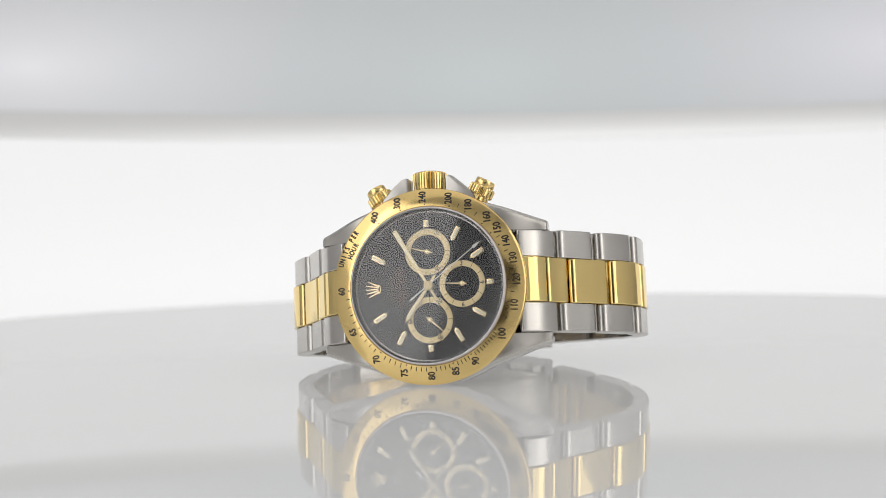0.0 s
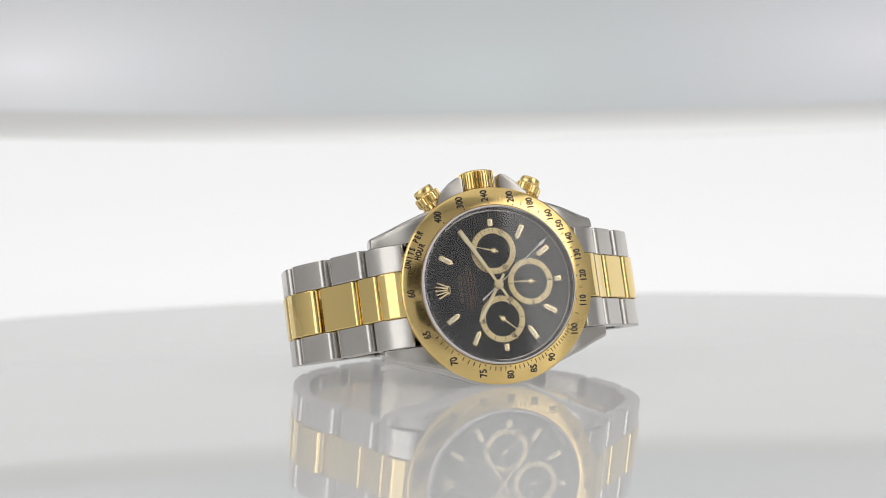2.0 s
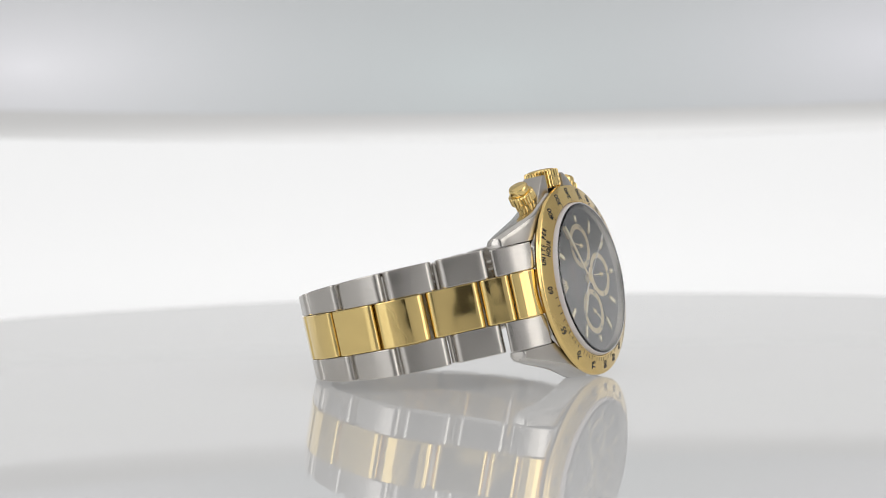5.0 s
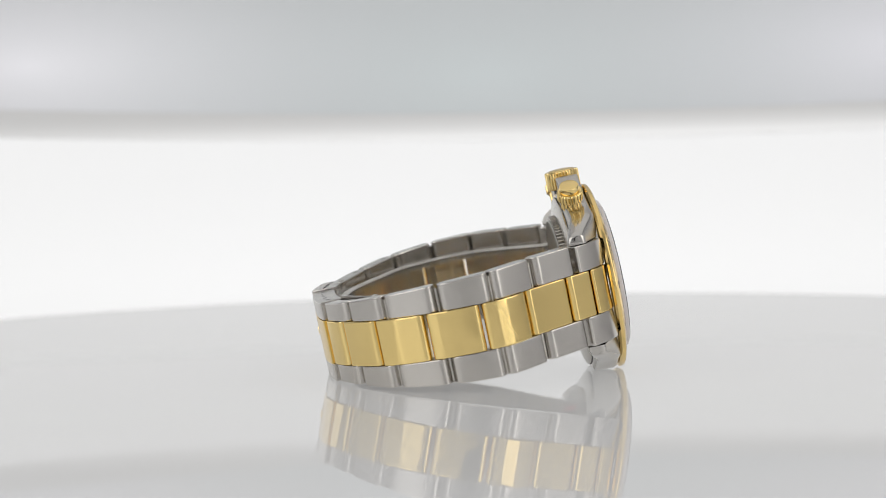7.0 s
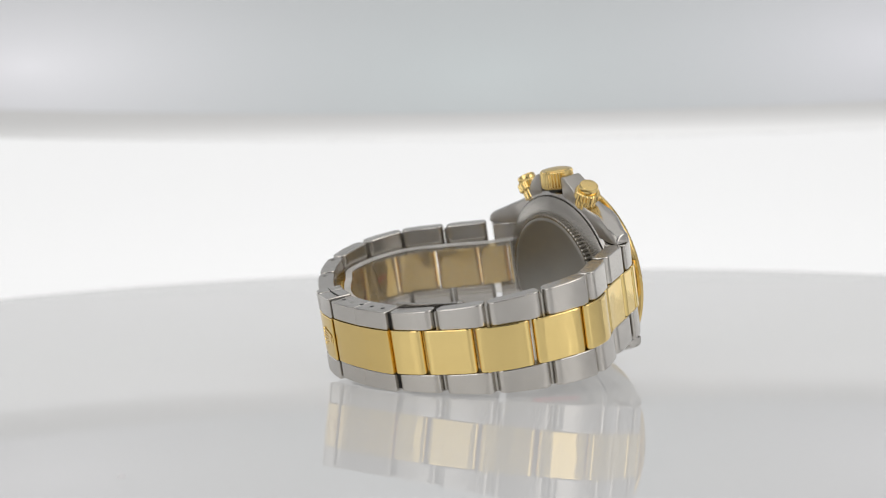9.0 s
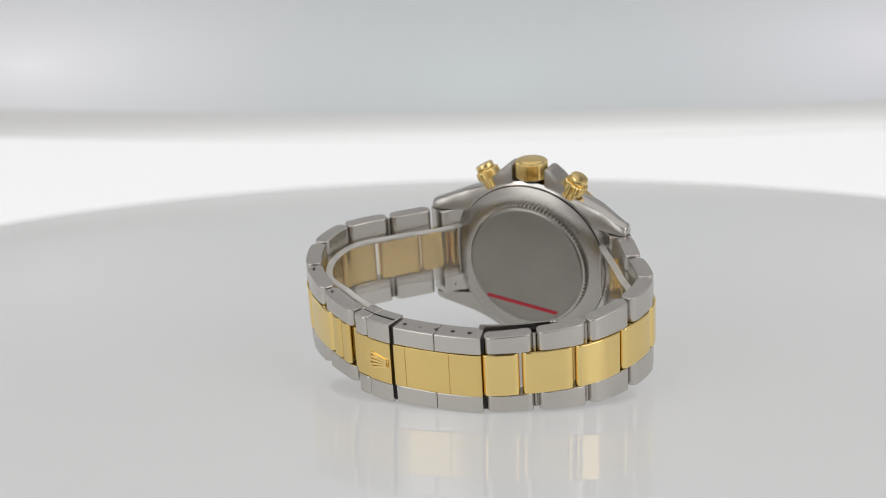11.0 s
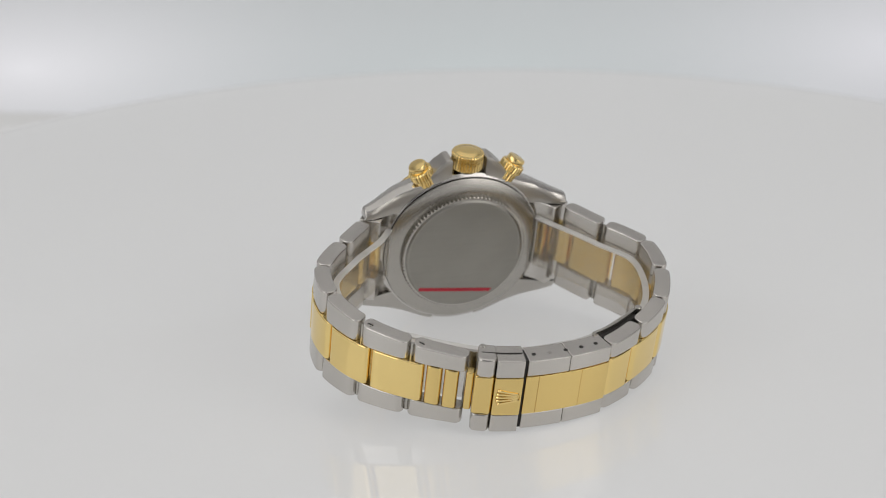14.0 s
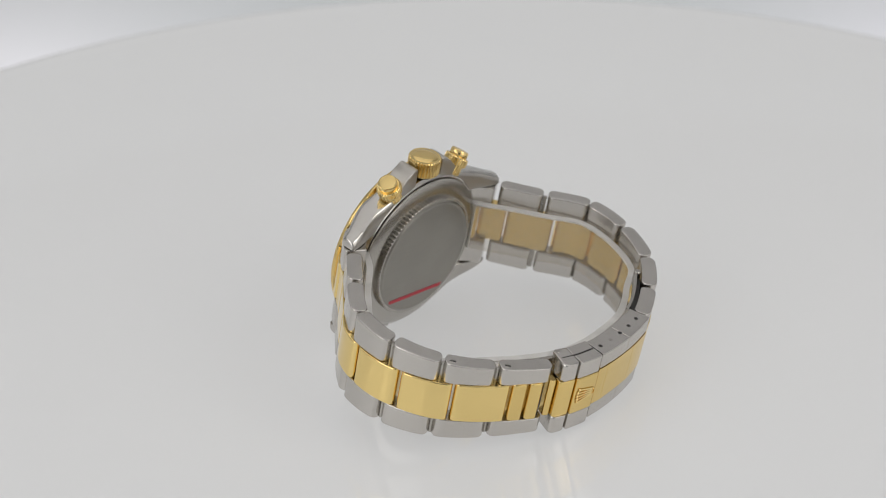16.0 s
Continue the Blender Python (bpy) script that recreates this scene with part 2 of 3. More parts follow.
R = 700
box_wall("floor", -R, R, -R, R, -230, -170, WALL)
box_wall("ceiling", -R, R, -R, R, 900, 960, WALL)
box_wall("wall_north", -R, R, R, R + 60, -170, 900, WALL)
box_wall("wall_south", -R, R, -R - 60, -R, -170, 900, WALL)
box_wall("wall_east", R, R + 60, -R, R, -170, 900, WALL)
box_wall("wall_west", -R - 60, -R, -R, R, -170, 900, WALL)
# unseen dark boards added for reflections; they stand in for the dark camera side
box_wall("curtain", -200, 215, -R + 4, -R + 14, 200, 350, REFLECTION_BLACK, "dark band added behind the camera, only for dark reflections", "curtain")
box_wall("camera_dark_board", -95, 110, -R + 4, -R + 14, 20, 140, REFLECTION_BLACK, "dark board added round the camera, only for dark reflections", "curtain")
# white reflector added out of view, brightens the lower links
box_wall("bounce_board", -R + 4, R - 4, -R + 16, 150, -60, -26, BOUNCE_WHITE, "unseen white board added under the turntable to bounce light", "table")


def build_turntable():
    top = new("turntable")
    bm = bmesh.new()
    lathe(bm, [(0, 0), (120, 0), (200, 0), (209.5, 0), (211, -.02), (213.4, -.6), (214, -1.8), (214, -6), (213, -7), (0, -7)], 256, closed=False)
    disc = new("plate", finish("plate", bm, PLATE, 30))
    disc.parent = top
    bm = bmesh.new()
    lathe(bm, [(209, -7.2), (212, -7.2), (212, -22), (209, -22)], 128)
    rim = new("rim_ring", finish("rim_ring", bm, WALL, 30))
    rim.parent = top
    # a faint scuff on the plate
    bm = bmesh.new()
    lathe(bm, [(0, .03), (.55, .025), (.95, 0)], 14, Matrix.Translation((-53.8, 98.8, .002)) @ Matrix.Rotation(radians(-30), 4, "Z") @ Matrix.Diagonal((1, .7, 1, 1)), False)
    scuff = new("scuff", finish("scuff", bm, GASKET, 30))
    scuff.parent = top
    tagged(scuff, "small grey scuff mark")
    return tagged(top, "round glossy white acrylic turntable plate, clean and mirror-like", "turntable")


turntable = build_turntable()


def build_backdrop():
    """A curved backdrop on the camera's arm: a bright panel below, a dim grey one above, a seam between, all
    self-glowing.
    """
    top = new("backdrop")
    far = 254.0
    bend = 620.0

    def sheet(name, z0, z1, mat, thick, label, lift=0.0):
        bm = bmesh.new()
        n = 28
        half = 330.0
        rows = []
        for off in (0, thick):
            for z in (z0, z1):
                row = []
                for i in range(n + 1):
                    x = -half + 2 * half * i / n
                    row.append(bm.verts.new((x + 6.6, far + off - lift - x * x / (2 * bend), z + 2.6 - .011 * x + .9e-4 * x * x)))
                rows.append(row)
        a, b, c, d = rows
        for p, q in ((a, b), (b, d), (d, c), (c, a)):
            for i in range(n):
                bm.faces.new((p[i], p[i + 1], q[i + 1], q[i]))
        bm.faces.new((a[0], b[0], d[0], c[0]))
        bm.faces.new((a[n], b[n], d[n], c[n]))
        ob = new(name, finish(name, bm, mat, 30))
        ob.parent = top
        return tagged(ob, label)

    sheet("glowing_panel", -60, 24.3, GLOW_WHITE, 3, "white backdrop panel with its light painted in")
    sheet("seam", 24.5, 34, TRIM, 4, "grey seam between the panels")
    sheet("grey_panel", 34.2, 200, GLOW_GREY, 3, "bluish grey backdrop panel with light pools painted in")
    return tagged(top, "blurred curved studio backdrop, white below and grey above", "backdrop", kind="structure")


backdrop = build_backdrop()

# ---------------------------------------------------------------- the watch: case

watch = tagged(new("wristwatch"), "steel and gold chronograph wristwatch with black dial, on its side", "wristwatch")


def smooth_step(a, b, x):
    t = min(1, max(0, (x - a) / (b - a)))
    return t * t * (3 - 2 * t)


def lug_out(v):
    s = max(0, v - 8)
    return math.sqrt(19.3 ** 2 - v * v) if v < 8 else 17.56 - .45 * s + .0038 * s * s + .3 * smooth_step(11, 17, v)


def case_mesh():
    bm = bmesh.new()
    lathe(bm, [(14, -1.2), (18.3, -1.2), (18.6, -1.5), (18.8, -2.2), (18.9, -5.4), (18.6, -6.2), (17.9, -6.6), (14, -6.6)], 128)
    return bm


def lug_mesh(sx, sy):
    bm = bmesh.new()
    rings = []
    for i in range(20):
        v = 5 + (22.6 - 5) * min(1, i / 15) + (0, .15, .28, .38, .42)[max(0, i - 15)]
        out = lug_out(v)
        inn = 10.15 if v > 12 else 8
        top = -1.25 - 3.9 * smooth_step(13, 24.5, v)
        low = -6.45 - 1.9 * smooth_step(14, 22.5, v)
        pull = (0, .06, .18, .36, .6)[max(0, i - 15)]
        top, low, out = top - pull, low + pull, max(inn + .2, out - pull * .4)
        cut = .5 * smooth_step(13, 22.5, v)
        far_in = max(inn, out - 1.3)
        sec = [(inn, top), (far_in, top), (max(inn, out - .55), top - .12), (max(inn, out - .15), top - .5), (out, top - 1.0),
               (out, low + .8 + 1.0 * cut), (max(inn, out - .3 - .25 * cut), low + .3 + .3 * cut), (max(inn, out - 1.0 - .5 * cut), low), (inn, low - .001)]
        rings.append([bm.verts.new((sx * u, sy * v, w)) for u, w in sec])
    for a, b in zip(rings, rings[1:]):
        for k in range(9):
            bm.faces.new((a[k], a[(k + 1) % 9], b[(k + 1) % 9], b[k]))
    bm.faces.new(rings[0])
    bm.faces.new(rings[-1])
    return bm


case = part("case", case_mesh(), STEEL_MIRROR, watch, "polished steel case with four lugs")
for sx in (1, -1):
    for sy in (1, -1):
        lug = part("lug", lug_mesh(sx, sy), STEEL_CASE, case, "steel lug, brushed in front, polished flank", 38)
        lug.data.materials.append(STEEL_MIRROR)
        for f in lug.data.polygons:
            f.material_index = 0 if f.normal.z > .75 or f.normal.z < -.6 else 1
for sy in (1, -1):
    shape = [(15.5, 10.2), (18.2, 9.0), (20.6, 6.6), (21.8, 5.2), (22.1, 4.4), (21.9, 3.75), (15.5, 3.75)]
    part("crown_guard", prism(bmesh.new(), [(x, sy * y) for x, y in shape], -6.4, -1.9, .5), STEEL_CASE, case, "polished steel crown guard")

bm = bmesh.new()
lathe(bm, [(12.6, -6.3), (17.6, -6.3), (17.6, -6.95), (17.3, -7.12), (14.9, -7.75), (14.2, -7.8), (12.6, -7.8)], 96)
part("case_ring", bm, STEEL_SIDE, watch, "tapered polished steel ring round the back")
bm = bmesh.new()
lathe(bm, [(17.5, -6.5), (17.7, -6.5), (17.7, -6.72), (17.5, -6.72)], 96)
part("case_groove", bm, DARK_GAP, watch, "dark thin joint line")
bm = bmesh.new()
gear(bm, 96, 14.1, 13.65, -8.95, -7.6, .12)
back = part("caseback", bm, STEEL_SIDE, watch, "fluted steel screw-down case back", 25)
bm = bmesh.new()
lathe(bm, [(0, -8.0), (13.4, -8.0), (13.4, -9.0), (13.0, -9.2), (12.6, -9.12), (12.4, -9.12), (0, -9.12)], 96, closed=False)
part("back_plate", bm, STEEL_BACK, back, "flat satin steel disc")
bm = bmesh.new()
prism(bm, [(-8.0, -9.7), (-8.85, -9.75), (-10.6, 6.9), (-9.8, 7.4)], -9.19, -9.13)
part("tape_strip", bm, RED_TAPE, back, "thin red adhesive strip")

# bezel


def bezel_height(x, y):
    r = math.hypot(x, y)
    return .95 - (r - 15.7) * .24


bm = bmesh.new()
lathe(bm, [(15.55, -1.2), (15.55, .75), (15.7, .95), (18.85, bezel_height(18.85, 0)), (19.2, -.05), (19.3, -.35), (19.3, -.75), (18.9, -1.15)], 160)
bezel = part("bezel", bm, BEZEL_GOLD, watch, "polished yellow gold tachymeter bezel with black engraving", 22)
for n in (400, 300, 240, 200, 180, 160, 150, 140, 130, 120, 110, 100, 90, 85, 80, 75, 70, 65, 60):
    p = clock(12 * 60 / n + {300: -.02, 240: -.05, 200: -.075, 180: -.015, 160: -.025}.get(n, 0), 17.55)
    tilt = {400: -8, 65: 10, 70: 8, 90: -4, 100: -4, 110: -3, 160: 6, 150: 8, 140: 8, 130: 5}.get(n, 0)
    part("numeral", letter_mesh(str(n), 1.95, place(p.x, p.y, tilt), lambda x, y: bezel_height(x, y) + .025, .8, .055), BLACK_INK, bezel, "", 0)
    p = clock(12 * 60 / n, 15.98)
    bm = bmesh.new()
    lathe(bm, [(0, .0), (.14, .0), (.14, .03), (0, .03)], 10, Matrix.Translation((p.x, p.y, bezel_height(p.x, p.y))), False)
    part("index_dot", bm, BLACK_INK, bezel, "", 0)
for text, r in (("UNITS PER", 18.25), ("HOUR", 16.85)):
    bm = bmesh.new()
    for i, ch in enumerate(text):
        if ch == " ":
            continue
        a = 27.8 + (i - (len(text) - 1) / 2) * (2.75 if r > 17 else 3.0)
        c = clock(a / 30, r)
        one = letter_mesh(ch, 1.6, place(c.x, c.y, -a), lambda x, y: bezel_height(x, y) + .025, .66, .06)
        me = bpy.data.meshes.new("glyph")
        one.to_mesh(me)
        one.free()
        bm.from_mesh(me)
        bpy.data.meshes.remove(me)
    part("lettering", bm, BLACK_INK, bezel, "", 0)
ticks = [n for n in range(61, 100) if n not in (65, 70, 75, 80, 85, 90)] + [105, 115, 125, 135, 145, 170, 190]
bm_tick = bmesh.new()
for n in ticks:
    a = radians(90 - 360 * 60 / n)
    c, s = math.cos(a), math.sin(a)
    r0, r1 = (15.95, 16.75) if n < 100 else (16.3, 17.1)
    q = []
    for r, side in ((r0, -.075), (r0, .075), (r1, .075), (r1, -.075)):
        x, y = r * c - side * s, r * s + side * c
        q.append(bm_tick.verts.new((x, y, bezel_height(x, y) + .02)))
    bm_tick.faces.new(q)
tagged(part("scale_ticks", bm_tick, BLACK_INK, bezel, "", 0), kind="stuff")

# crystal, rehaut and dial
DIAL_DROP = .6
bm = bmesh.new()
lathe(bm, [(0, .35), (14.9, .35), (15.15, .35), (15.15, 1.7), (14.75, 1.98), (0, 1.98)], 128, closed=False)
crystal = part("crystal", bm, GLASS, watch, "clear flat sapphire crystal")
crystal.visible_shadow = False
bm = bmesh.new()
lathe(bm, [(15.17, .36), (15.5, .36), (15.5, 1.0), (15.38, 1.6), (15.3, 1.75), (15.17, 1.75)], 128)
part("crystal_gasket", bm, GASKET, watch, "pale translucent gasket round the crystal")
bm = bmesh.new()
lathe(bm, [(14.5, -.58), (14.7, -.58), (15.15, .33), (15.5, .33), (15.5, -1.1), (14.62, -1.1), (14.62, -.62), (14.5, -.62)], 128)
part("rehaut", bm, STEEL_SIDE, watch, "polished steel inner ring")
bm = bmesh.new()
lathe(bm, [(0, 0), (14.6, 0), (14.6, -.5), (0, -.5)], 96, closed=False)
dial = part("dial", bm, BLACK_DIAL, watch, "glossy black dial", drop=DIAL_DROP)

bm = bmesh.new()
for i in range(60):
    c = clock(i / 5, 1)
    t = Vector((-c.y, c.x, 0))
    wide = .05 if i % 5 else .07
    quad = [c * r + t * w for r, w in ((13.1, -wide), (13.1, wide), (14.2, wide), (14.2, -wide))]
    bm.faces.new([bm.verts.new(p + Vector((0, 0, .02))) for p in quad])
tagged(part("minute_track", bm, WHITE_PRINT, dial, "", 0), kind="stuff")


def marker(h):
    """An applied gold baton, pointed to the centre, filled with cream lume; blocks at 3, 6 and 9."""
    short = h in (3, 6, 9)
    m = Matrix.Rotation(radians(-30 * h), 4, "Z")
    if short:
        shape, inner = [(-.52, 11.55), (.52, 11.55), (.52, 12.95), (-.52, 12.95)], [(-.24, 11.85), (.24, 11.85), (.24, 12.65), (-.24, 12.65)]
    else:
        shape, inner = [(0, 9.75), (.52, 10.35), (.52, 12.9), (-.52, 12.9), (-.52, 10.35)], [(0, 10.25), (.25, 10.5), (.25, 12.6), (-.25, 12.6), (-.25, 10.5)]
    bm = bmesh.new()
    prism(bm, shape, 0, .32, .08, m)
    ob = part("hour_marker", bm, GOLD_MARK, dial, "applied gold marker", 30)
    bm = bmesh.new()
    prism(bm, inner, .3, .335, 0, m)
    return ob, bm


for h in (1, 2, 3, 4, 5, 6, 7, 8, 9, 10, 11):
    ob, bm = marker(h)
    me = finish("lume", bm, LUME, 0)
    joined = bmesh.new()
    joined.from_mesh(ob.data)
    joined.from_mesh(me)
    joined.faces.ensure_lookup_table()
    for f in list(joined.faces)[len(ob.data.polygons):]:
        f.material_index = 1
    joined.to_mesh(ob.data)
    joined.free()
    ob.data.materials.append(LUME)
    bpy.data.meshes.remove(me)

# emblem at 12: a fan of five rays over an oval
bm = bmesh.new()
for k in range(5):
    a = radians((k - 2) * 15)
    foot, tip = Vector(((k - 2) * .32, 10.25)), Vector((math.sin(a) * 2.6 + (k - 2) * .1, 10.1 + math.cos(a) * (2.2 if k in (0, 4) else 2.45)))
    d = (tip - foot).normalized()
    n = Vector((d.y, -d.x))
    prism(bm, [tuple(foot + n * .16), tuple(foot - n * .16), tuple(tip - n * .08), tuple(tip + n * .08)], .0, .2, 0)
    lathe(bm, [(0, .26), (.14, .2), (.2, .1), (.14, 0), (0, 0)], 12, Matrix.Translation((tip.x, tip.y, 0)), False)
lathe(bm, [(.62, 0), (.62, .2), (1, .2), (1, 0)], 32, Matrix.Translation((0, 10.0, 0)) @ Matrix.Diagonal((.85, .34, 1, 1)))
part("emblem", bm, GOLD_MARK, dial, "applied gold emblem of five rays")

# printed lines under the emblem: two lines of words, the name and model lines as plain bars


def bars(y, tall, spans, mat):
    bm = bmesh.new()
    for x0, x1 in spans:
        prism(bm, [(x0, y - tall / 2), (x1, y - tall / 2), (x1, y + tall / 2), (x0, y + tall / 2)], 0.0, .015)
    tagged(part("printed_line", bm, mat, dial, "", 0), kind="stuff")


def printed_words(text, y, half, size):
    vs, fs = letters(text, size)
    wide = max(v[0] for v in vs)
    part("printed_words", letter_mesh(text, size, place(0, y), lambda px, py: .015, half / wide), DIAL_TEXT, dial, "", 0)


bars(7.55, .62, [(-2.6 + 1.09 * k, -2.6 + 1.09 * k + .78) for k in range(5)], PALE_TEXT)
bars(6.55, .26, [(-3.55, -.75), (-.35, 3.55)], BAR_TEXT)
printed_words("SUPERLATIVE CHRONOMETER", 5.85, 4.2, .62)
printed_words("OFFICIALLY CERTIFIED", 5.2, 3.9, .62)
bars(4.55, .24, [(-2.5, 2.5)], BAR_TEXT)
for sx in (-1, 1):
    bm = bmesh.new()
    for k in range(5):
        c = clock(6 + sx * (.42 + .13 * k), 13.65)
        prism(bm, [(c.x - .16, c.y - .11), (c.x + .16, c.y - .11), (c.x + .16, c.y + .11), (c.x - .16, c.y + .11)], 0, .015)
    tagged(part("printed_mark", bm, WHITE_PRINT, dial, "", 0), kind="stuff")


def subdial(h, texts, ticks, hand_turn, long_ticks):
    c = clock(h, 6.68)
    at = Matrix.Translation(c)
    bm = bmesh.new()
    lathe(bm, [(3.42, .015), (4.5, .015), (4.55, .05), (4.45, .07), (3.5, .07), (3.42, .05)], 72, at)
    part("subdial_ring", bm, GOLD_PRINT, dial, "pale gold chapter ring")
    bm = bmesh.new()
    for i in range(ticks):
        a = 2 * math.pi * i / ticks
        big = i % long_ticks == 0
        d = Vector((math.sin(a), math.cos(a), 0))
        t = Vector((d.y, -d.x, 0))
        r0, r1 = (3.45, 4.5) if big else (3.95, 4.45)
        quad = [c + d * r + t * w for r, w in ((r0, -.045), (r0, .045), (r1, .045), (r1, -.045))]
        bm.faces.new([bm.verts.new(p + Vector((0, 0, .08))) for p in quad])
    tagged(part("subdial_ticks", bm, BLACK_INK, dial, "", 0), kind="stuff")
    for text, deg, turn in texts:
        a = radians(deg)
        p = c + Vector((math.sin(a), math.cos(a), 0)) * 3.97
        w = .68 if len(text) > 1 else .38
        bm = bmesh.new()
        m = place(p.x, p.y, turn)
        prism(bm, [(-w, -.46), (w, -.46), (w, .46), (-w, .46)], .075, .09, 0, m)
        part("numeral_ground", bm, GOLD_PRINT, dial, "", 0)
        part("numeral", letter_mesh(text, 1.3, m, lambda x, y: .1, .85, .03), BLACK_INK, dial, "", 0)
    bm = bmesh.new()
    m = at @ Matrix.Rotation(radians(-hand_turn), 4, "Z")
    prism(bm, [(-.16, -.9), (.16, -.9), (.14, 1.0), (.05, 3.7), (-.05, 3.7), (-.14, 1.0)], .3, .38, 0, m)
    part("small_hand", bm, GOLD_HAND, dial, "slim gold hand")
    bm = bmesh.new()
    lathe(bm, [(0, .58), (.3, .55), (.52, .42), (.56, .3), (.56, .1), (0, .1)], 20, m, False)
    part("small_hub", bm, GOLD_MARK, dial, "bright gold hub")


subdial(3, [("10", 120, -60), ("20", 240, 60), ("30", 0, 0)], 30, 16, 5)
subdial(6, [("3", 90, -90), ("6", 180, 0), ("9", 270, 90)], 12, 5, 1)
subdial(9, [("20", 120, -60), ("40", 240, 60), ("60", 0, 0)], 12, 222, 1)


def hand(name, turn, shape, z0, z1, mat, label, lume=None):
    m = Matrix.Rotation(radians(-turn), 4, "Z")
    bm = bmesh.new()
    prism(bm, shape, z0, z1, .04, m)
    ob = part(name, bm, mat, watch, label, 30, DIAL_DROP)
    if lume:
        bm = bmesh.new()
        prism(bm, lume, z1, z1 + .03, 0, m)
        part("lume_fill", bm, LUME, ob, "cream luminous filling", 0)
    return ob


hand("hour_hand", 305.5, [(-.24, -2.4), (.24, -2.4), (.26, 0), (.46, 7.2), (0, 8.5), (-.46, 7.2), (-.26, 0)], .42, .56, GOLD_HAND, "gold hour hand with cream lume", [(-.07, 3), (.07, 3), (.24, 7.0), (0, 7.8), (-.24, 7.0)])
hand("minute_hand", 60, [(-.24, -2.9), (.24, -2.9), (.24, 0), (.46, 11), (.4, 12.9), (-.4, 12.9), (-.46, 11), (-.24, 0)], .64, .78, GOLD_HAND, "gold minute hand with cream lume", [(-.09, 5), (.09, 5), (.25, 11), (.2, 12.5), (-.2, 12.5), (-.25, 11)])
hand("seconds_hand", 143.5, [(-.2, -4.6), (.2, -4.6), (.07, 0), (.045, 11.4), (.38, 11.6), (0, 13.5), (-.38, 11.6), (-.045, 11.4), (-.07, 0)], .86, .94, SILVER_HAND, "thin silver chronograph hand with an arrow tip")
bm = bmesh.new()
lathe(bm, [(0, 1.15), (.5, 1.12), (.85, .98), (.95, .7), (.95, .1), (0, .1)], 32, closed=False)
part("hand_hub", bm, GOLD_HAND, watch, "round gold hub", drop=DIAL_DROP)

# crown and pushers
out_x = Matrix.Translation((0, 0, -4.5)) @ Matrix.Rotation(radians(90), 4, "Y")
bm = bmesh.new()
gear(bm, 34, 3.5, 3.22, 19.3, 23.0, .26, out_x)
crown = part("crown", bm, GOLD_TURNED, watch, "fluted yellow gold winding crown", 25)
bm = bmesh.new()
lathe(bm, [(0, 22.5), (2.75, 22.5), (2.75, 23.02), (2.5, 23.2), (1.5, 23.34), (0, 23.4)], 48, out_x, False)
part("crown_cap", bm, GOLD_TURNED, crown, "smooth domed cap", 50)
bm = bmesh.new()
lathe(bm, [(0, 18.5), (2.2, 18.5), (2.2, 20.2), (0, 20.2)], 32, out_x, False)
part("crown_tube", bm, DARK_GAP, crown)
for side in (1, -1):
    m = Matrix.Translation((0, 0, -4.75)) @ Matrix.Rotation(radians(side * 28.8), 4, "Z") @ Matrix.Rotation(radians(90), 4, "Y")
    bm = bmesh.new()
    gear(bm, 26, 2.62, 2.42, 20.3, 22.35, .3, m)
    collar = bmesh.new()
    gear(collar, 20, 2.1, 1.92, 18.4, 20.45, .12, m)
    pusher = part("pusher", bm, GOLD_TURNED, watch, "fluted gold screw-down pusher", 25)
    part("collar", collar, GOLD_TURNED, pusher, "narrow fluted gold collar", 25)
    bm = bmesh.new()
    lathe(bm, [(0, 22.0), (1.9, 22.0), (1.95, 22.4), (2.02, 22.55), (1.98, 23.45), (1.85, 23.68), (1.6, 23.76), (0, 23.8)], 36, m, False)
    part("button", bm, GOLD_TURNED, pusher, "smooth round push button", 40)
    bm = bmesh.new()
    gear(bm, 14, 1.75, 1.55, 17.5, 20.4, .05, m)
    part("pusher_tube", bm, GOLD_TURNED, pusher, "", 25)

# ---------------------------------------------------------------- the bracelet
# the outer line of the loop, (v, w), from the lugs at 12 round the clasp to the lugs at 6
LOOP = [(17.0, -1.25), (20.7, -2.5), (24.2, -7.6), (29.8, -16.4), (35.8, -25.0), (35.3, -35.8), (30.7, -46.0), (22.6, -52.9), (13.5, -57.7),
        (4.0, -59.4), (-5.0, -59.5), (-14.4, -57.2), (-25.6, -51.0), (-33.9, -43.6), (-38.3, -33.7), (-37.6, -23.1), (-31.0, -14.8), (-24.2, -7.6), (-20.7, -2.5), (-17.0, -1.25)]


def spline(points, per=24):
    out = []
    n = len(points)
    for i in range(n - 1):
        p = [Vector(points[max(0, min(n - 1, k))]) for k in (i - 1, i, i + 1, i + 2)]
        for j in range(per):
            t = j / per
            out.append(.5 * ((2 * p[1]) + (p[2] - p[0]) * t + (2 * p[0] - 5 * p[1] + 4 * p[2] - p[3]) * t * t + (3 * p[1] - p[0] - 3 * p[2] + p[3]) * t ** 3))
    out.append(Vector(points[-1]))
    return out


CURVE = spline(LOOP)
REACH = [0.0]
for a, b in zip(CURVE, CURVE[1:]):
    REACH.append(REACH[-1] + (b - a).length)


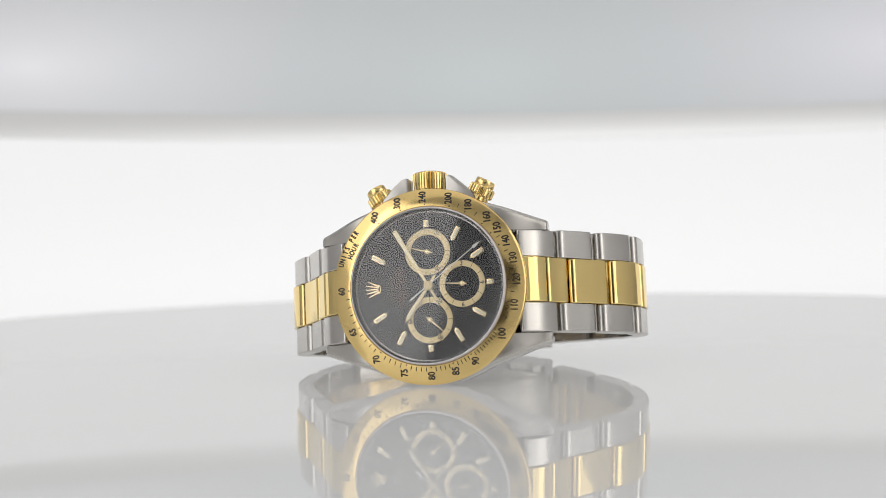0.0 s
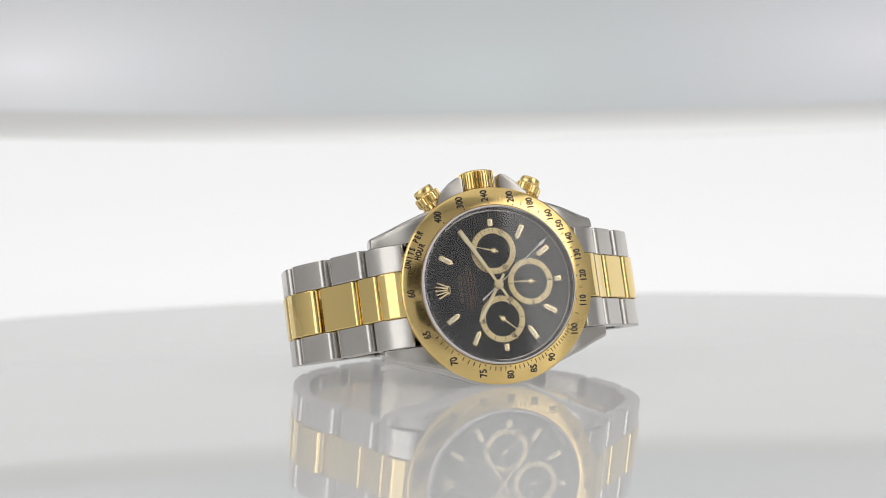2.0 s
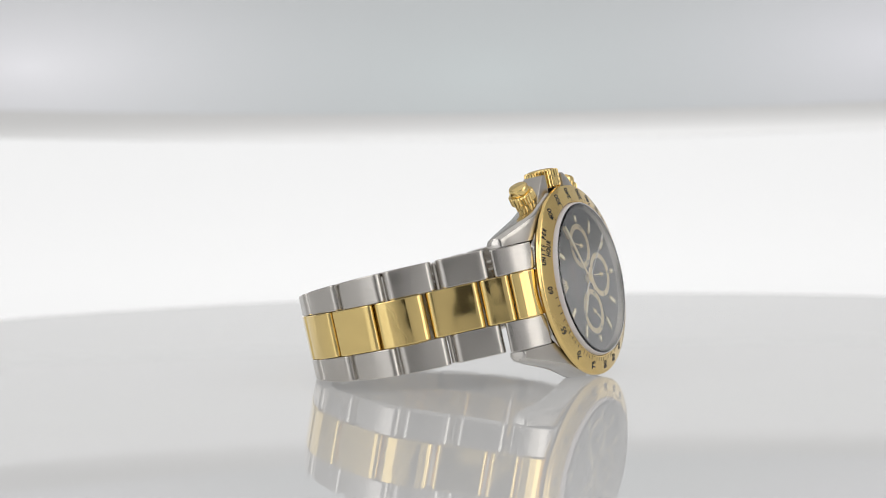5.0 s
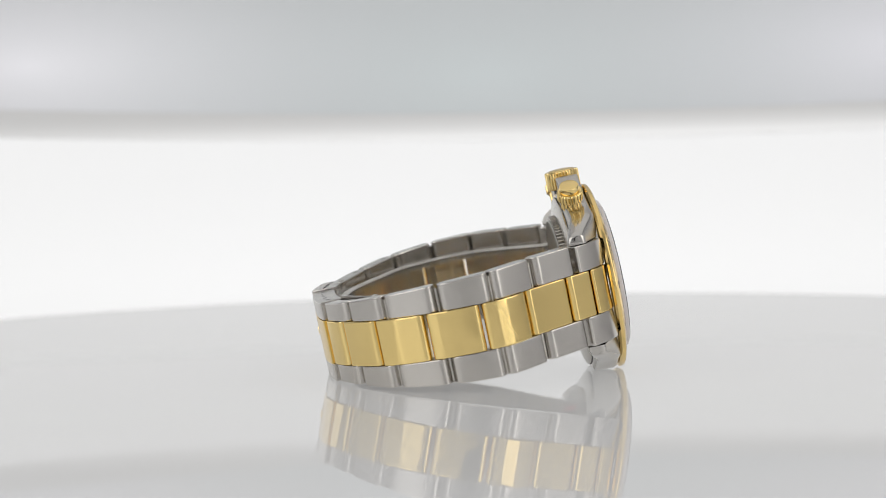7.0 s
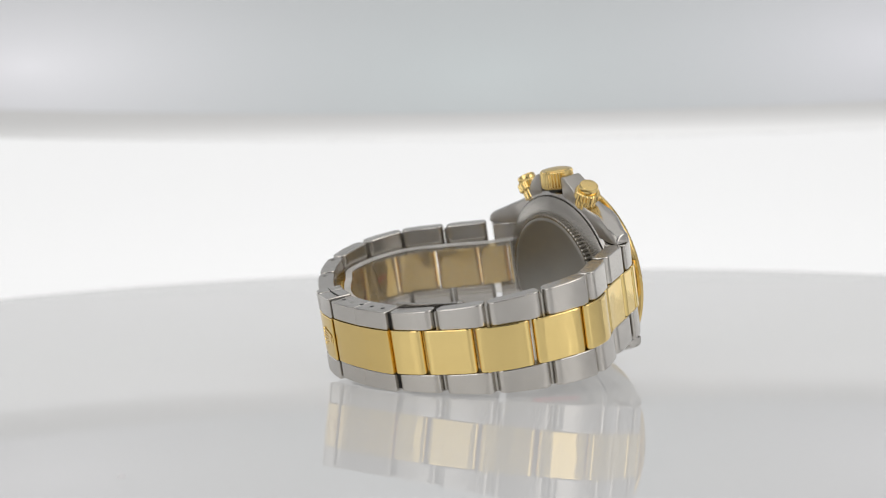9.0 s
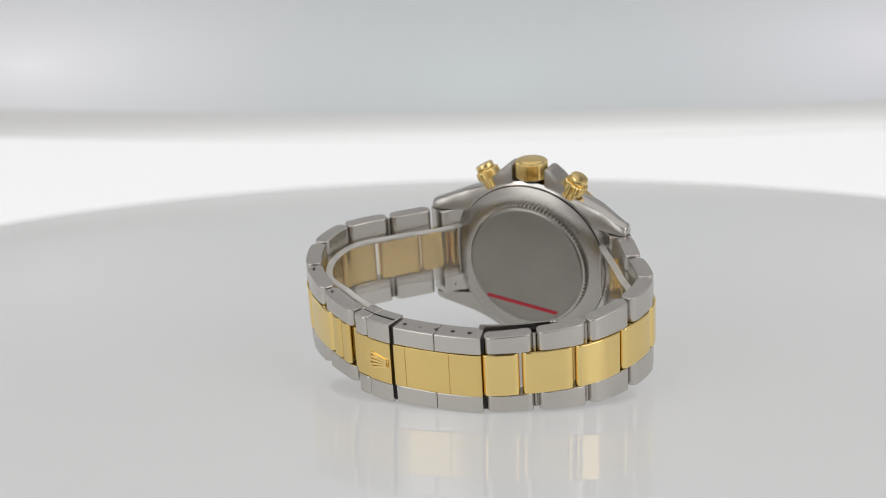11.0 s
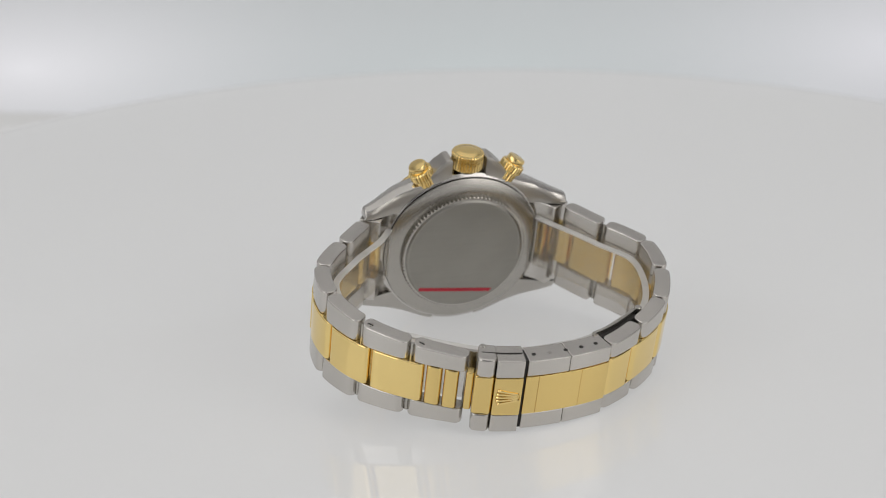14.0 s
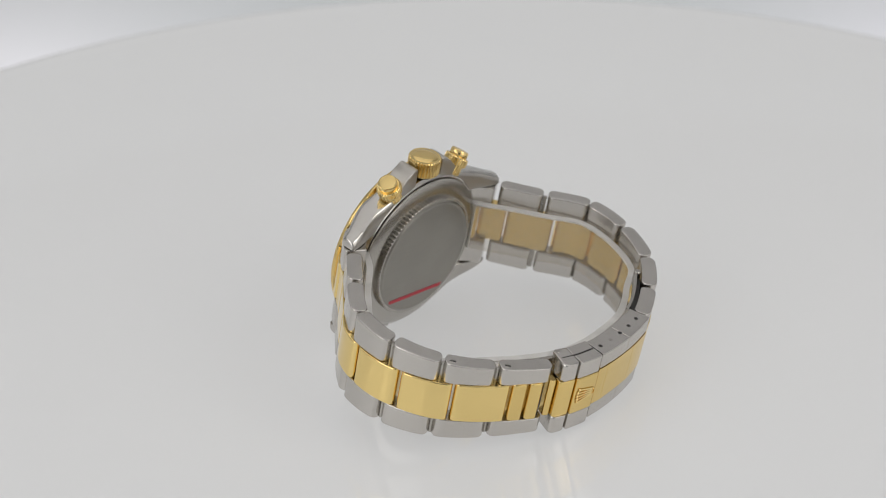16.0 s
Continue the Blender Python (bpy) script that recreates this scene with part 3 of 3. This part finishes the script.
def along(s):
    """The point of the loop at the way s, and the outward normal there."""
    s = min(max(s, 0), REACH[-1])
    i = max(0, min(len(REACH) - 2, int(np.searchsorted(REACH, s)) - 1))
    f = (s - REACH[i]) / (REACH[i + 1] - REACH[i])
    p = CURVE[i].lerp(CURVE[i + 1], f)
    lo, hi = CURVE[max(0, i - 3)], CURVE[min(len(CURVE) - 1, i + 4)]
    d = (hi - lo).normalized()
    return p, Vector((-d.y, d.x))


def way(k):
    """The way at the k-th point of LOOP."""
    return REACH[k * 24]


def half_width(s):
    """Half the bracelet's width: it tapers from the lugs to the clasp."""
    t = abs(s - (way(8) + way(11)) / 2) / (way(9) - way(2))
    return 7.85 + 2.15 * smooth_step(.12, .85, t)


def rise(s):
    """The bracelet sits a little towards 3 o'clock near the lugs."""
    t = abs(s - (way(8) + way(11)) / 2) / (way(9) - way(2))
    return .3 * smooth_step(.1, .6, t)


GOLD_HALF = 4.4


def link(name, s0, s1, lo, hi, mat, parent, label="", thick=3.3, lift=0.0, round_off=1.1, bevel=.2, bow=.65):
    """A link of the bracelet from way s0 to s1; lo and hi give its two sides in u at a way s."""
    sec = []
    r = min(round_off, (s1 - s0) * .3)
    n = max(2, int((s1 - s0) / .9))
    for i in range(n + 1):
        sec.append((s0 + r + (s1 - s0 - 2 * r) * i / n, lift))
    for a in range(10, 91, 10):
        sec.append((s1 - r + r * math.sin(radians(a)), lift - r + r * math.cos(radians(a))))
    r2 = r * .8
    for a in range(0, 91, 15):
        sec.append((s1 - r2 + r2 * math.cos(radians(a)), lift - thick + r2 - r2 * math.sin(radians(a))))
    for i in range(1, n):
        sec.append((s1 - r2 - (s1 - s0 - 2 * r2) * i / n, lift - thick))
    for a in range(90, -1, -15):
        sec.append((s0 + r2 - r2 * math.cos(radians(a)), lift - thick + r2 - r2 * math.sin(radians(a))))
    for a in range(90, 9, -10):
        sec.append((s0 + r - r * math.sin(radians(a)), lift - r + r * math.cos(radians(a))))
    bm = bmesh.new()
    sides = []
    end0, end1 = along(s0)[0], along(s1)[0]
    along_way = (end1 - end0).normalized()
    flat_n = Vector((-along_way.y, along_way.x))
    chord = (end1 - end0).length
    sag = (along((s0 + s1) / 2)[0] - end0.lerp(end1, .5)).dot(flat_n) * bow
    for f in (lo, hi):
        ring = []
        for s, off in sec:
            f_s = (s - s0) / (s1 - s0)
            slope = 4 * sag * (1 - 2 * f_s) / chord
            q = end0.lerp(end1, f_s) + flat_n * (4 * sag * f_s * (1 - f_s)) + (flat_n - along_way * slope).normalized() * off
            ring.append(bm.verts.new((f(s), q.x, q.y)))
        sides.append(ring)
    a, b = sides
    m = len(a)
    for i in range(m):
        bm.faces.new((a[i], a[(i + 1) % m], b[(i + 1) % m], b[i]))
    caps = [bm.faces.new(a[::-1]), bm.faces.new(b)]
    bmesh.ops.recalc_face_normals(bm, faces=bm.faces)
    if bevel:
        bmesh.ops.bevel(bm, geom=list({e for f in caps for e in f.edges}), offset=bevel, segments=2, affect="EDGES", profile=.5, clamp_overlap=True)
    return part(name, bm, mat, parent, label, 16)


def strip(name, s0, s1, u0, u1, mat, parent, label="", thick=1.0, lift=0.0):
    """A thin band that follows the bracelet's inside from way s0 to s1, between u0 and u1."""
    bm = bmesh.new()
    n = max(4, int((s1 - s0) / 1.2))
    rows = []
    for i in range(n + 1):
        s = s0 + (s1 - s0) * i / n
        p, nrm = along(s)
        depth = lift(s) if callable(lift) else lift
        out, low = p + nrm * depth, p + nrm * (depth - thick)
        rows.append([bm.verts.new((u, q.x, q.y)) for u, q in ((u0, out), (u1, out), (u1, low), (u0, low))])
    for r0, r1 in zip(rows, rows[1:]):
        for i in range(4):
            j = (i + 1) % 4
            bm.faces.new((r0[i], r0[j], r1[j], r1[i]))
    bm.faces.new(rows[0][::-1])
    bm.faces.new(rows[-1])
    bmesh.ops.recalc_face_normals(bm, faces=bm.faces)
    return part(name, bm, mat, parent, label, 30)


GAP = .8
centre = lambda sign: (lambda s: sign * GOLD_HALF + rise(s))
outer = lambda sign: (lambda s: sign * half_width(s) + rise(s))
inner = lambda sign: (lambda s: sign * (GOLD_HALF + .06) + rise(s))
steel_cuts = [[way(k) for k in (2, 3, 4, 5, 6, 7)], [way(k) for k in (17, 16, 15, 14, 13, 12)]]
for side, cuts in enumerate(steel_cuts):
    sgn = 1 if side == 0 else -1
    # end link between the lugs
    lug0 = way(0) + .6 if side == 0 else way(19) - .6
    a, b = sorted((lug0, cuts[0] - sgn * GAP / 2))
    for k in (1, -1):
        link("end_link", a, b, inner(k), (lambda s, k=k: k * 9.95), STEEL, watch, "steel end link", 4.6, 0, .5)
    mid0 = sorted((lug0, cuts[0] - sgn * 3.2))
    link("end_centre", mid0[0], mid0[1], centre(-1), centre(1), GOLD, watch, "polished gold end piece", 4.2, .1, .5)
    stop = way(8) if side == 0 else way(11) + 1.0
    ends = cuts + [stop]
    for c0, c1 in zip(ends, ends[1:]):
        a, b = sorted((c0 + sgn * GAP / 2, c1 - sgn * GAP / 2))
        for k in (1, -1):
            link("steel_link", a, b, inner(k), outer(k), STEEL, watch, "brushed steel outer link", round_off=1.45, bow=.95)
    gold_ends = [cuts[0] - sgn * 3.2] + [c + sgn * 3.0 for c in cuts[:-1]] + ([cuts[-1] + sgn * 2.9, stop + .3] if side == 0 else [cuts[-1] + sgn * 3.3, cuts[-1] + sgn * 6.9, cuts[-1] + sgn * 10.2])
    for c0, c1 in zip(gold_ends, gold_ends[1:]):
        a, b = sorted((c0 + sgn * GAP / 4, c1 - sgn * GAP / 4))
        link("gold_link", a, b, centre(-1), centre(1), GOLD_SATIN if abs(b - a) < 4 else GOLD, watch, "polished gold centre link", 3.0, .12, 1.1, .2, 1.25)
    # pins between the links
    for c in cuts[1:]:
        p, nrm = along(c)
        q = p - nrm * 1.5
        bm = bmesh.new()
        hw = half_width(c) - .5
        lathe(bm, [(0, -hw), (.4, -hw), (.4, hw), (0, hw)], 12, Matrix.Translation((0, q.x, q.y)) @ Matrix.Rotation(radians(90), 4, "Y"), False)
        part("link_pin", bm, STEEL_SIDE, watch, "thin steel pin")

# clasp
cl0, cl1 = way(8), way(11)
cap0 = way(10)
wide = lambda sign: (lambda s: sign * 8.1)
for k in (1, -1):
    link("clasp_side", cl0 + .1, (cl0 + cap0) / 2 - .02, inner(k), wide(k), STEEL, watch, "brushed steel edge of the folding clasp", 4.7, .35, .3)
    link("clasp_side", (cl0 + cap0) / 2 + .02, cap0 - .55, inner(k), wide(k), STEEL, watch, "brushed steel edge of the folding clasp", 4.7, .35, .3)
    link("flip_lock_side", cap0 + .1, cap0 + 5.6, inner(k), (lambda s, k=k: k * 8.5), STEEL, watch, "brushed steel flip lock edge", 5.2, .75, .35)
    link("flip_lock_side", cap0 + 5.66, cl1 - .3, inner(k), (lambda s, k=k: k * 8.6), STEEL, watch, "rounded steel clasp end", 5.3, .75, 1.3, .35)
span = cap0 - cl0
for f0, f1 in ((0, .34), (.34, .83), (.83, 1)):
    link("clasp_centre", cl0 + .1 + span * f0, cl0 + .1 + span * f1 - (.55 if f1 == 1 else 0), centre(-1), centre(1), GOLD_SATIN, watch, "satin gold strip of the clasp", 1.6, .45, .14, .06)
link("flip_lock_centre", cap0 + .1, cap0 + 5.6, centre(-1), centre(1), GOLD_SATIN, watch, "satin gold flip lock", 2.0, .85, .25)
link("flip_lock_centre", cap0 + 5.7, cl1 - .2, centre(-1), centre(1), GOLD_SATIN, watch, "satin gold clasp end", 2.0, .6, .6)
link("clasp_tab", cl1 - .1, cl1 + 1.5, centre(-1), centre(1), GOLD_SATIN, watch, "small gold tab at the clasp", 2.0, -.3, .5)
strip("clasp_gap", cap0 - .62, cap0 + .2, -8.06, 8.06, DARK_GAP, watch, "dark gap beside the flip lock", 3.4, -.2)
strip("clasp_gap", cl0 - .42, cl0 + .15, -7.6, 7.6, DARK_GAP, watch, "dark gap at the clasp end", 2.2, -.8)
strip("lock_seam", cap0 + .4, cl1 - 1.0, 8.5, 8.63, DARK_GAP, watch, "dark thin joint under the flip lock", .2, -1.75)
# raised emblem on the flip lock
bm = bmesh.new()
s_mid = cap0 + 2.6
p, nrm = along(s_mid)
d = Vector((nrm.y, -nrm.x))
frame_m = Matrix(((0, 1, 0, 0), (d.x, 0, nrm.x, p.x + nrm.x * .83), (d.y, 0, nrm.y, p.y + nrm.y * .83), (0, 0, 0, 1)))
for k in range(5):
    a = radians((k - 2) * 14)
    foot, tip = Vector((-1.7, (k - 2) * .36)), Vector((2.3 * math.cos(a), 3.3 * math.sin(a)))
    e = (tip - foot).normalized()
    n = Vector((e.y, -e.x))
    prism(bm, [tuple(foot + n * .22), tuple(foot - n * .22), tuple(tip - n * .16), tuple(tip + n * .16)], 0, .17, 0, frame_m)
    lathe(bm, [(0, .36), (.2, .3), (.33, .12), (.33, 0), (0, 0)], 12, frame_m @ Matrix.Translation((tip.x, tip.y, 0)), False)
lathe(bm, [(.6, 0), (.7, .26), (.9, .26), (1, 0)], 24, frame_m @ Matrix.Translation((-1.9, 0, 0)) @ Matrix.Diagonal((.3, .85, 1, 1)))
part("clasp_emblem", bm, GOLD_TURNED, watch, "raised gold emblem of five rays")
# holes for the spring bar along the clasp's edge
for i in range(5):
    s = cap0 - 2.1 - 3.5 * i
    p, nrm = along(s)
    q = p - nrm * 1.9
    for k in (1, -1):
        bm = bmesh.new()
        lathe(bm, [(0, 0), (.44, 0), (.44, .03), (0, .03)], 16, Matrix.Translation((k * 8.095, q.x, q.y)) @ Matrix.Rotation(radians(90 * k), 4, "Y"), False)
        part("adjustment_hole", bm, STEEL_SIDE if i == 1 else DARK_GAP, watch, "bright spring bar end" if i == 1 else "")
# slotted screws in the edge of the removable links
for s in (way(13) - 1.9, way(12) - 1.9):
    p, nrm = along(s)
    q = p - nrm * 1.35
    m = Matrix.Translation((half_width(s) + rise(s) - .02, q.x, q.y)) @ Matrix.Rotation(radians(90), 4, "Y") @ Matrix.Rotation(radians(35), 4, "Z")
    bm = bmesh.new()
    lathe(bm, [(0, 0), (.62, 0), (.62, .03), (.55, .05), (0, .05)], 20, m, False)
    screw = part("link_screw", bm, STEEL_SIDE, watch, "small slotted steel screw")
    bm = bmesh.new()
    prism(bm, [(-.6, -.16), (.6, -.16), (.6, .16), (-.6, .16)], .05, .07, 0, m)
    part("slot", bm, DARK_GAP, screw)
# folding blade inside the clasp
strip("clasp_blade", way(8) + .5, way(11) + 2, -6.6, 6.6, STEEL_SIDE, watch, "thin polished folding blade", .7, -4.4)
for s in (cl1 - 1.2,):
    p, nrm = along(s)
    q = p - nrm * 3.9
    bm = bmesh.new()
    lathe(bm, [(0, -8.5), (.6, -8.5), (.6, 8.63), (.5, 8.72), (0, 8.72)], 20, Matrix.Translation((0, q.x, q.y)) @ Matrix.Rotation(radians(90), 4, "Y"), False)
    part("hinge_pin", bm, STEEL_SIDE, watch, "round steel hinge pin")

# bar that slides out of the clasp, in a dark recess, with a round head
strip("fold_bar", way(7) - 4.6, way(8) + 1.0, 6.4, 8.55, STEEL_SIDE, watch, "thin bright steel folding bar", .6, -4.25)
strip("fold_recess", way(7) - 3.0, way(8) + .4, 4.0, 7.7, DARK_GAP, watch, "", .8, -3.4)
p, nrm = along(way(7) - 4.4)
q = p - nrm * 4.2
bm = bmesh.new()
lathe(bm, [(0, 5.5), (.75, 5.5), (.75, 8.7), (.55, 8.9), (0, 8.9)], 20, Matrix.Translation((0, q.x, q.y)) @ Matrix.Rotation(radians(90), 4, "Y"), False)
part("bar_head", bm, STEEL_SIDE, watch, "round steel bar head")
# spring bar holes seen from behind, between the lugs and the end links
for sx in (1, -1):
    for sy in (1, -1):
        bm = bmesh.new()
        prism(bm, [(sx * 8.3, sy * 20.2), (sx * 9.2, sy * 20.2), (sx * 9.2, sy * 21.3), (sx * 8.3, sy * 21.3)], -8.05, -7.4, .12)
        part("spring_bar_hole", bm, DARK_GAP, watch)

# dark notches in the end links, where the spring bars are pressed in
for s0, s1 in ((way(0) + 2.2, way(0) + 3.9), (way(19) - 3.9, way(19) - 2.2)):
    for k in (1, -1):
        strip("bar_notch", s0, s1, k * 8.1, k * 10.0, DARK_GAP, watch, "", .8, -4.3)

# stamped marks inside one end link, too small to read
for i in range(5):
    s0 = way(19) - 7.2 + i * .62
    strip("stamped_mark", s0, s0 + .34, -8.6, -7.7, DARK_GAP, watch, "", .2, -4.5)

# clear sleeve that holds the bracelet open
sleeve = tagged(new("plastic_sleeve"), "clear plastic band lining the inside of the bracelet", "packaging")


def lining(s):
    """How deep the sleeve lies under the outer line: close to the links, deeper at the lugs and the clasp."""
    t = min(s, REACH[-1] - s)
    ends = 1 - smooth_step(way(1), way(3), t)
    clasp_part = smooth_step(way(6), way(7), s) * (1 - smooth_step(way(12), way(13), s))
    return -4.1 - 1.0 * ends - 1.3 * clasp_part


TOP_EDGE = 6.1
strip("band", way(0) + 1.2, way(19) - 1.2, -5.4, TOP_EDGE, CLEAR, sleeve, "", 1.1, lining)
strip("edge", way(0) + 1.2, way(19) - 1.2, TOP_EDGE + .01, TOP_EDGE + .4, FROST, sleeve, "frosted upper edge of the band", 1.3, lambda s: lining(s) + .1)
for s0 in (way(0) + .9, way(19) - 1.2):
    strip("end_edge", s0, s0 + .3, -5.4, TOP_EDGE + .4, FROST, sleeve, "frosted cut end of the band", 1.3, lambda s: lining(s) + .1)

# ---------------------------------------------------------------- movement
# turn of the plate in degrees at every half second
TURN = [-13.55, -6.53, 0.96, 8.15, 15.62, 22.83, 30.46, 37.62, 45.40, 53.31, 61.22,
        69.10, 76.94, 84.61, 92.08, 99.14, 106.65, 113.78, 121.43, 128.91, 136.39, 143.88,
        151.39, 158.94, 166.64, 174.05, 181.93, 189.37, 197.11, 204.41, 212.06, 219.29, 226.73]


def motions():
    turns = [(i * .5, a) for i, a in enumerate(TURN)]
    for thing in (turntable, watch, sleeve):
        walk(thing, [(t, pose(0, 0, 0, 0, 0, a)) for t, a in turns])
    walk(backdrop, [(t, pose(*PIVOT, -(p - 2.6))) for t, e, p, r in ARM])


motions()
